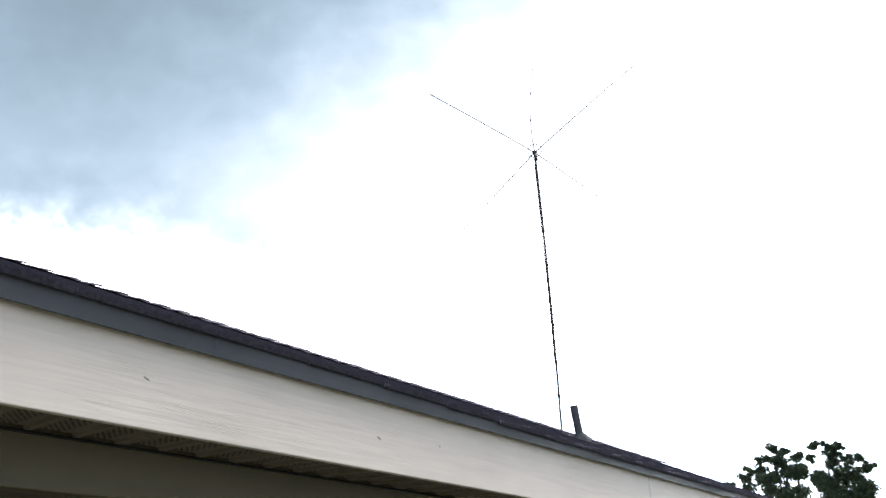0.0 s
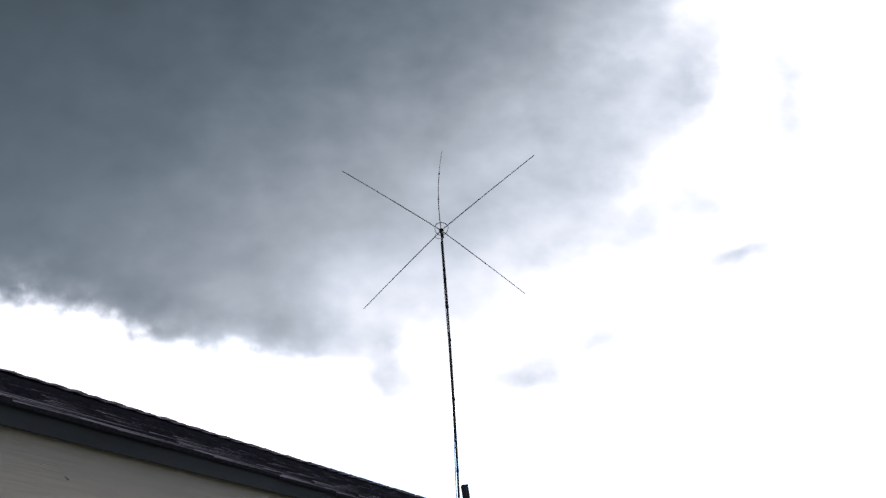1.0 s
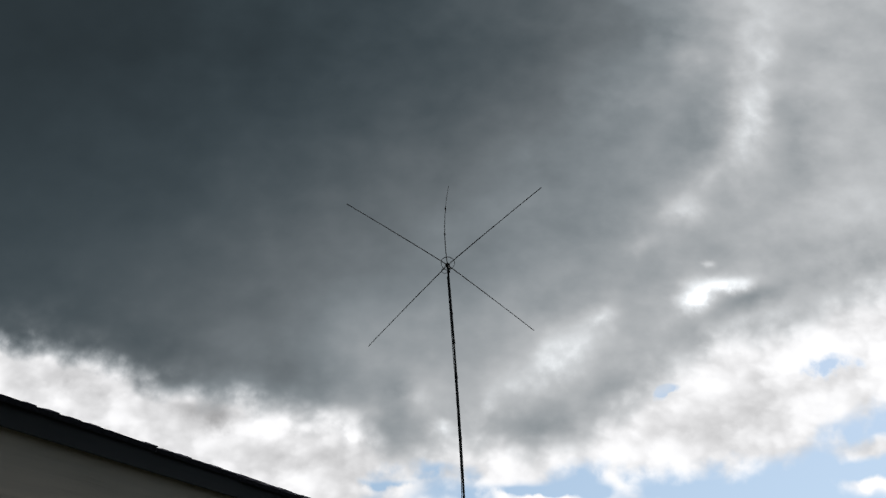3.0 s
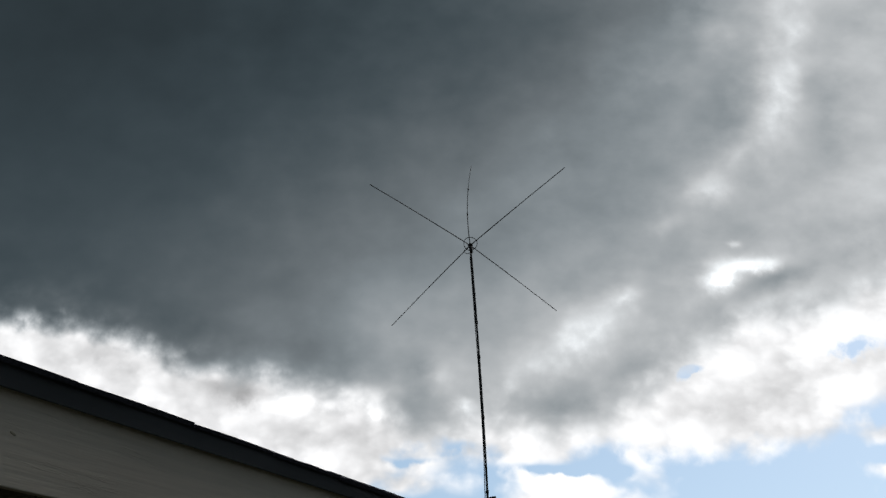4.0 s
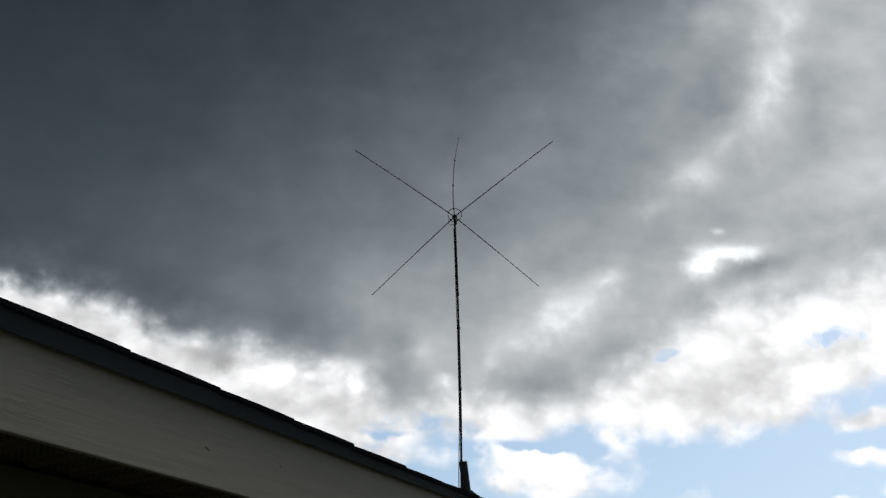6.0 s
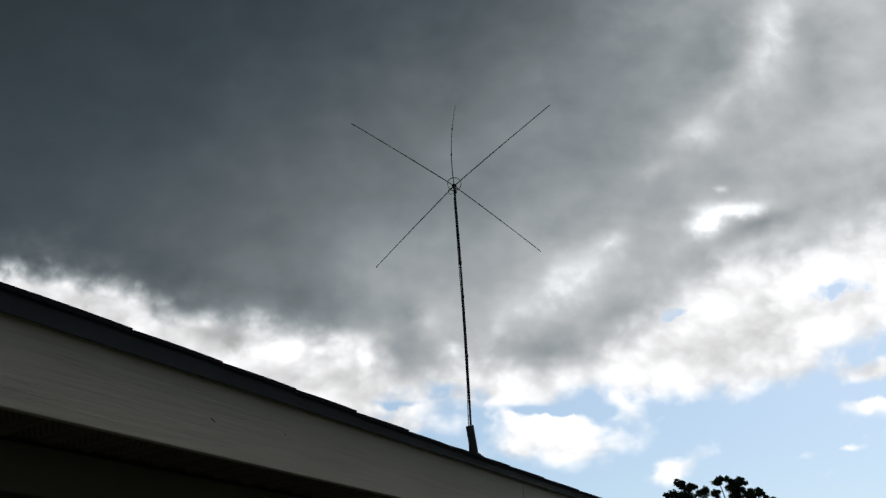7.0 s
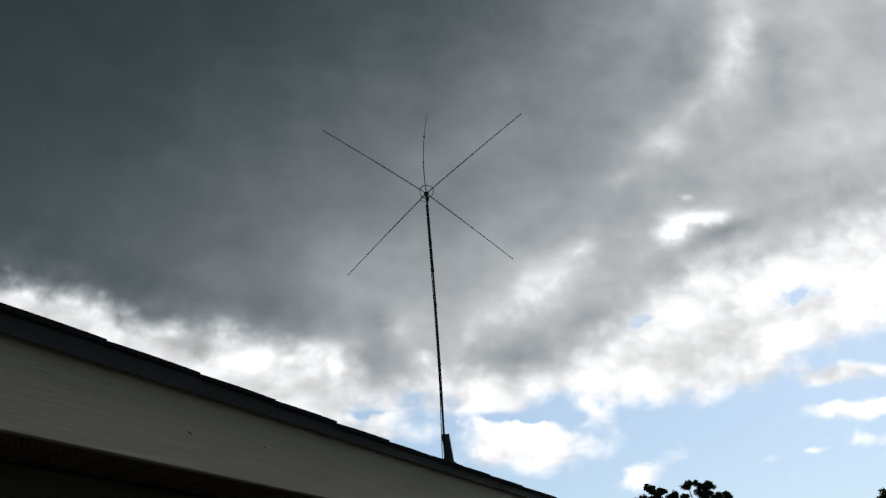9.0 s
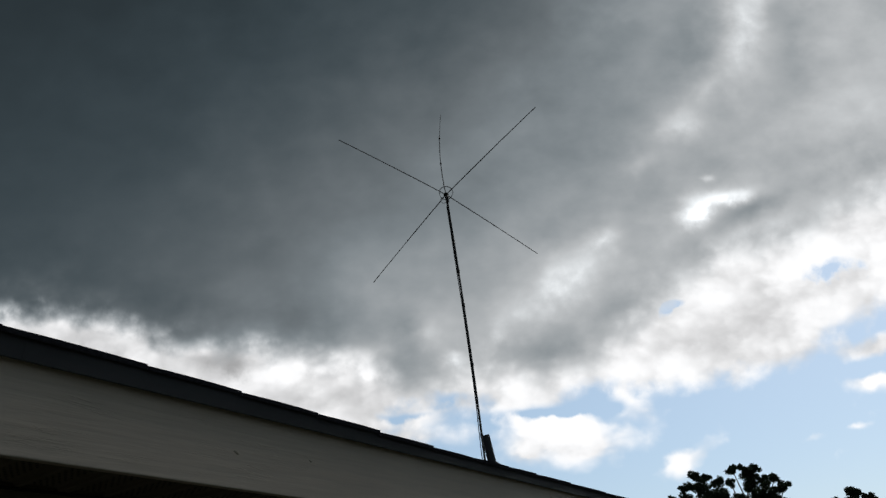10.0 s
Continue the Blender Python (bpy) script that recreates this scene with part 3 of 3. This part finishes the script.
for c in range(courses + 1):
    xa = BACK_X - 0.012 + c * COURSE * math.cos(TILT)
    xb = min(xa + 0.16, RIDGE_X)
    za, zb = EAVE_Z + SLOPE * (xa - BACK_X) + 0.006, EAVE_Z + SLOPE * (xb - BACK_X) - 0.004
    vs = [bm.verts.new(p) for p in ((xa, Y0, za), (xa, Y1, za), (xb, Y1, zb), (xb, Y0, zb), (xa, Y0, za - 0.007), (xa, Y1, za - 0.007))]
    bm.faces.new(vs[:4])
    bm.faces.new((vs[0], vs[4], vs[5], vs[1]))
tagged(part("back_shingle_field", bm, M_SHINGLE, roof), kind="stuff")


# ridge caps, folded over the top and overlapping like scales
def cap_mesh(seed):
    rnd = random.Random(seed)
    bm = bmesh.new()
    prof = []
    for k in range(-5, 6):
        a = k / 5
        x = a * 0.15
        prof.append((x, -abs(x) * SLOPE * 0.92 + 0.006 * (1 - abs(a)) - 0.004))
    lift, thick = rnd.uniform(0.012, 0.018), rnd.uniform(0.005, 0.007)
    rows_ = []
    for y, z0, z1 in ((0.0, 0.0, 0.003), (0.09, lift * 0.45, lift * 0.45 + thick * 0.8), (0.165, lift, lift + thick)):
        rows_.append(([bm.verts.new((x, y, z + z0)) for x, z in prof], [bm.verts.new((x, y, z + z1)) for x, z in prof]))
    for (a0, a1), (b0, b1) in zip(rows_, rows_[1:]):
        for k in range(10):
            bm.faces.new((a1[k], a1[k + 1], b1[k + 1], b1[k]))
            bm.faces.new((a0[k], b0[k], b0[k + 1], a0[k + 1]))
    f0, f1 = rows_[-1]
    for k in range(10):
        bm.faces.new((f0[k], f0[k + 1], f1[k + 1], f1[k])).material_index = 1
    me = mesh_of("ridge_cap", bm, M_SHINGLE)
    me.materials.append(M_BUTT)
    return me


CAPS = [cap_mesh(s) for s in range(6)]
y = Y0
while y < Y1 - 0.1:
    ob = new("ridge_cap", CAPS[rnd.randrange(6)])
    ob.parent = roof
    ob.matrix_local = Matrix.Translation((RIDGE_X, y, RIDGE_Z + 0.006)) @ Matrix.Rotation(radians(rnd.uniform(-0.6, 0.6)), 4, "Z")
    y += 0.135

# ---------------------------------------------------------------- vent pipe with its boot
VX, VY = -1.29, 4.625
VZ = roof_z(VX)
vent = empty("vent_pipe", (VX, VY, VZ), "dark plumbing vent pipe leaning out of the shingles", "vent pipe")
lean = Vector((0.0, -0.32, 1.0)).normalized()
bm = bmesh.new()
foot, head_ = Vector((0, 0.03, -0.12)), lean * 0.258
tube(bm, [foot, head_ - lean * 0.004, head_, head_, head_ - lean * 0.06], [0.0305, 0.0305, 0.029, 0.0255, 0.0255], 20, cap=False)
part("pipe", bm, M_PIPE, vent)
bm = bmesh.new()
tube(bm, [Vector((0, 0.012, -0.01)), lean * 0.012, lean * 0.045, lean * 0.052, lean * 0.053], [0.082, 0.068, 0.040, 0.036, 0.0312], 20, cap=False)
part("boot", bm, M_BOOT, vent, "weathered grey rubber boot")
bm = bmesh.new()
box(bm, (-0.15, -0.10, 0.001), (0.11, 0.10, 0.006), 0.002)
bm.transform(lay)
for w in bm.verts:
    w.co.z += 0.004
part("flange", bm, M_BOOT, vent)

# ---------------------------------------------------------------- the antenna on its mast
HUB = Vector((-5.29, 10.23, 10.44))
FOOT = Vector((-5.01, 10.39, 0.0))
antenna = empty("antenna_mast", FOOT, "tall thin ground-plane antenna on a bending steel mast", "antenna")


def mast_at(s):
    """The bent mast, s from 0 at the foot to 1 at the top."""
    p = FOOT.lerp(HUB, s)
    bend = math.sin(math.pi * s) * 0.10
    return p + Vector((bend * 0.85, bend * 0.5, 0)) - FOOT


def mast_tube(name, s0, s1, r, mat, label=""):
    bm = bmesh.new()
    n = 14
    tube(bm, [mast_at(s0 + (s1 - s0) * k / n) for k in range(n + 1)], [r] * (n + 1), 12)
    return part(name, bm, mat, antenna, label)


mast_tube("lower_tube", 0.0, 0.42, 0.028, M_MAST)
mast_tube("middle_tube", 0.40, 0.82, 0.021, M_MAST)
mast_tube("upper_tube", 0.81, 0.985, 0.024, M_TAPE, "dark taped top section")
for s in (0.415, 0.815):
    bm = bmesh.new()
    a, b = mast_at(s - 0.004), mast_at(s + 0.004)
    tube(bm, [a, b], [0.030, 0.030], 14)
    part("clamp", bm, M_MAST, antenna)
# feed cable, strapped here and there and hanging a little free
bm = bmesh.new()
pts = []
for k in range(61):
    s = k / 60 * 0.97
    free = 0.028 + 0.03 * max(0, math.sin(s * 17.0)) * (1 - s)
    pts.append(mast_at(s) + Vector((-free * 0.84, -free * 0.55, 0)))
tube(bm, pts, [0.008] * len(pts), 8)
part("cable", bm, M_CABLE, antenna, "black feed cable along the mast")
for s in (0.12, 0.27, 0.49, 0.62, 0.74, 0.88):
    bm = bmesh.new()
    tube(bm, [mast_at(s - 0.003), mast_at(s + 0.003)], [0.0285, 0.0285], 12)
    part("tape_wrap", bm, M_TAPE, antenna)

hub_at = HUB - FOOT
axis = Vector((-0.26, 0.214, 1.0)).normalized()
e1 = Vector((0, 1, 0)).cross(axis).normalized()
e2 = axis.cross(e1)
bm = bmesh.new()
tube(bm, [hub_at - axis * 0.26, hub_at - axis * 0.25, hub_at - axis * 0.06, hub_at - axis * 0.02, hub_at + axis * 0.05, hub_at + axis * 0.055],
     [0.024, 0.036, 0.036, 0.028, 0.028, 0.012], 14)
hub = part("hub", bm, M_TAPE, antenna, "black feed-point hub")
bm = bmesh.new()
tube(bm, [hub_at - axis * 0.012, hub_at + axis * 0.012], [0.055, 0.055], 16)
part("radial_plate", bm, M_MAST, hub)
# loops of spare cable round the hub
bm = bmesh.new()
ring(bm, hub_at + axis * 0.05 + e1 * 0.01, axis * 0.25 + Vector((0.46, -0.69, -0.5)), 0.15, 0.0065, 1.9, rise=0.03)
part("coil", bm, M_CABLE, hub, "loose loops of black cable")
bm = bmesh.new()
ring(bm, hub_at - axis * 0.13 + e1 * -0.06, Vector((0.3, -0.8, 0.2)), 0.10, 0.006, 0.8, start=2.4)
part("cable_loop", bm, M_CABLE, hub)

PHASE, RADIAL, DROOP = 1.387, 2.76, 0.075
for k in range(4):
    ph = PHASE + math.pi / 2 * k
    d = ((e1 * math.cos(ph) + e2 * math.sin(ph)) * math.cos(DROOP) - axis * math.sin(DROOP)).normalized()
    pts, radii = [], []
    for j in range(15):
        s = j / 14
        pts.append(hub_at + d * (0.03 + s * RADIAL) - Vector((0, 0, 0.05)) * s * s)
        radii.append(0.0105 if s < 0.5 else 0.0085)
    bm = bmesh.new()
    tube(bm, pts, radii, 8)
    rod = part("radial", bm, M_ROD, antenna, "thin straight aluminium radial rod")
    bm = bmesh.new()
    bmesh.ops.create_uvsphere(bm, u_segments=10, v_segments=6, radius=0.011, matrix=Matrix.Translation(pts[-1]))
    smooth(bm)
    part("tip", bm, M_ROD, rod)
    bm = bmesh.new()
    tube(bm, [pts[7] - d * 0.02, pts[7] + d * 0.03], [0.0125, 0.0125], 8)
    part("collar", bm, M_ROD, rod)

# the upright whip, in three thinning sections, bowed by the wind
WHIP = 3.4


def whip_at(s):
    return hub_at + axis * (WHIP * s) + Vector((0.52, 0.20, -0.02)) * (s ** 1.9) * 0.65


for name, s0, s1, r in (("whip_base", 0.0, 0.36, 0.011), ("whip_middle", 0.36, 0.68, 0.009), ("whip_top", 0.68, 1.0, 0.0065)):
    bm = bmesh.new()
    tube(bm, [whip_at(s0 + (s1 - s0) * k / 8) for k in range(9)], [r] * 9, 8)
    sect = part(name, bm, M_ROD, antenna)
    if s1 < 1:
        bm = bmesh.new()
        tube(bm, [whip_at(s1 - 0.009), whip_at(s1 + 0.009)], [0.019, 0.019], 10)
        part("coupling", bm, M_TAPE, sect)


# ---------------------------------------------------------------- trees beyond the house's end
def leaf_clump(bm, centre, radius, count, size, rnd):
    for _ in range(count):
        d = Vector((rnd.gauss(0, 1), rnd.gauss(0, 1), rnd.gauss(0, 1))).normalized() * radius * rnd.random() ** 0.45
        p = Vector(centre) + Vector((d.x, d.y, d.z * 0.8))
        n = Vector((rnd.gauss(0, 1), rnd.gauss(0, 1), rnd.gauss(0, 1) + 0.4)).normalized()
        a = n.orthogonal().normalized()
        a = (Matrix.Rotation(rnd.uniform(0, 6.28), 3, n) @ a)
        b = n.cross(a)
        l, w = size * rnd.uniform(0.7, 1.4), size * rnd.uniform(0.35, 0.6)
        bm.faces.new([bm.verts.new(p + a * x * l + b * y * w + n * z * w) for x, y, z in ((-1, 0, 0), (-0.2, 0.9, 0.3), (1, 0, 0), (-0.2, -0.9, 0.3))])


def tree(at, height, clumps, seed, label, leaf=0.07, dense=150):
    rnd = random.Random(seed)
    clumps = [(x, y, z + 0.05, r * 1.04) for x, y, z, r in clumps]
    t = empty("tree", at, label, "tree", "trees beyond the house")
    bm = bmesh.new()
    top = Vector((clumps[0][0] * 0.5, clumps[0][1] * 0.5, height * 0.72))
    tube(bm, [Vector((0, 0, -0.1)), Vector((0.03, 0.02, height * 0.25)), Vector((top.x * 0.4, top.y * 0.4, height * 0.5)), top],
         [0.17, 0.13, 0.10, 0.05], 10)
    trunk = part("trunk", bm, M_BARK, t)
    for x, y, z, r in clumps:
        bm = bmesh.new()
        base = Vector((top.x * 0.5, top.y * 0.5, height * rnd.uniform(0.45, 0.62)))
        end = Vector((x, y, z))
        mid = base.lerp(end, 0.55) + Vector((rnd.uniform(-0.1, 0.1), rnd.uniform(-0.1, 0.1), 0.12))
        tube(bm, [base, mid, end], [0.045, 0.03, 0.012], 7)
        part("limb", bm, M_BARK, trunk)
    bm = bmesh.new()
    for x, y, z, r in clumps:
        for _ in range(max(9, int(r * 36))):
            o = Vector((rnd.gauss(0, 1), rnd.gauss(0, 1), rnd.gauss(0, 1))).normalized() * r * rnd.uniform(0.25, 0.95)
            leaf_clump(bm, (x + o.x, y + o.y, z + o.z * 0.85), r * rnd.uniform(0.36, 0.62), int(dense * r), leaf, rnd)
    part("crown", bm, M_LEAF, t, "uneven clumps of dark green leaves with gaps")
    return t


def spot(azimuth, distance):
    return (1.43 - math.sin(radians(azimuth)) * distance, 0.27 + math.cos(radians(azimuth)) * distance, 0)


tree(spot(16.0, 25), 6.9, [(-0.18, 0, 6.25, 0.22), (-0.22, 0, 5.9, 0.32), (0.13, 0, 6.1, 0.2), (0.5, 0.1, 5.93, 0.2), (0.12, 0, 5.6, 0.4), (-0.66, 0, 5.93, 0.14),
                           (-0.75, 0.1, 5.6, 0.26), (0.5, 0, 5.4, 0.36), (-1.15, 0, 5.45, 0.3), (-1.8, 0.1, 5.2, 0.2), (-0.5, 0, 5.15, 0.45), (-1.3, 0, 4.8, 0.45), (0.1, 0, 4.6, 0.7)], 3,
     "dark leafy tree with a ragged crown beyond the house", 0.05, 330)
tree(spot(12.6, 26), 7.0, [(-0.45, 0, 6.42, 0.22), (-0.62, 0, 6.05, 0.17), (-0.14, 0.1, 6.42, 0.18), (0.2, 0, 6.28, 0.24), (-0.02, 0, 5.95, 0.3), (0.45, 0, 5.98, 0.26), (0.76, 0.1, 6.0, 0.2),
                           (1.0, 0, 5.6, 0.24), (0.35, 0, 5.45, 0.45), (-0.4, 0, 5.35, 0.4), (0.95, 0, 5.0, 0.4), (0.1, 0, 4.7, 0.75)], 8,
     "dark leafy tree with forked tops and open gaps", 0.05, 330)
tree(spot(7.0, 27), 5.8, [(0.35, 0, 5.32, 0.26), (-0.3, 0.1, 5.12, 0.3), (0.05, 0, 4.87, 0.4), (0.6, 0, 4.57, 0.4), (-0.4, 0, 4.27, 0.6)], 15,
     "low bushy tree with upright leafy shoots", 0.055, 300)
tree(spot(4.5, 27), 5.7, [(-0.4, 0, 5.07, 0.25), (0.5, 0.1, 5.02, 0.28), (0.1, 0, 4.57, 0.5), (0.0, 0, 3.97, 0.7)], 18,
     "low bushy tree with a flat leafy top", 0.055, 300)
tree(spot(0.1, 27), 6.2, [(-0.3, 0, 5.57, 0.28), (0.35, 0.1, 5.42, 0.3), (0.0, 0, 5.02, 0.45), (0.7, 0, 4.87, 0.4), (0.0, 0, 4.37, 0.7)], 21,
     "low bushy tree with upright leafy shoots", 0.055, 300)
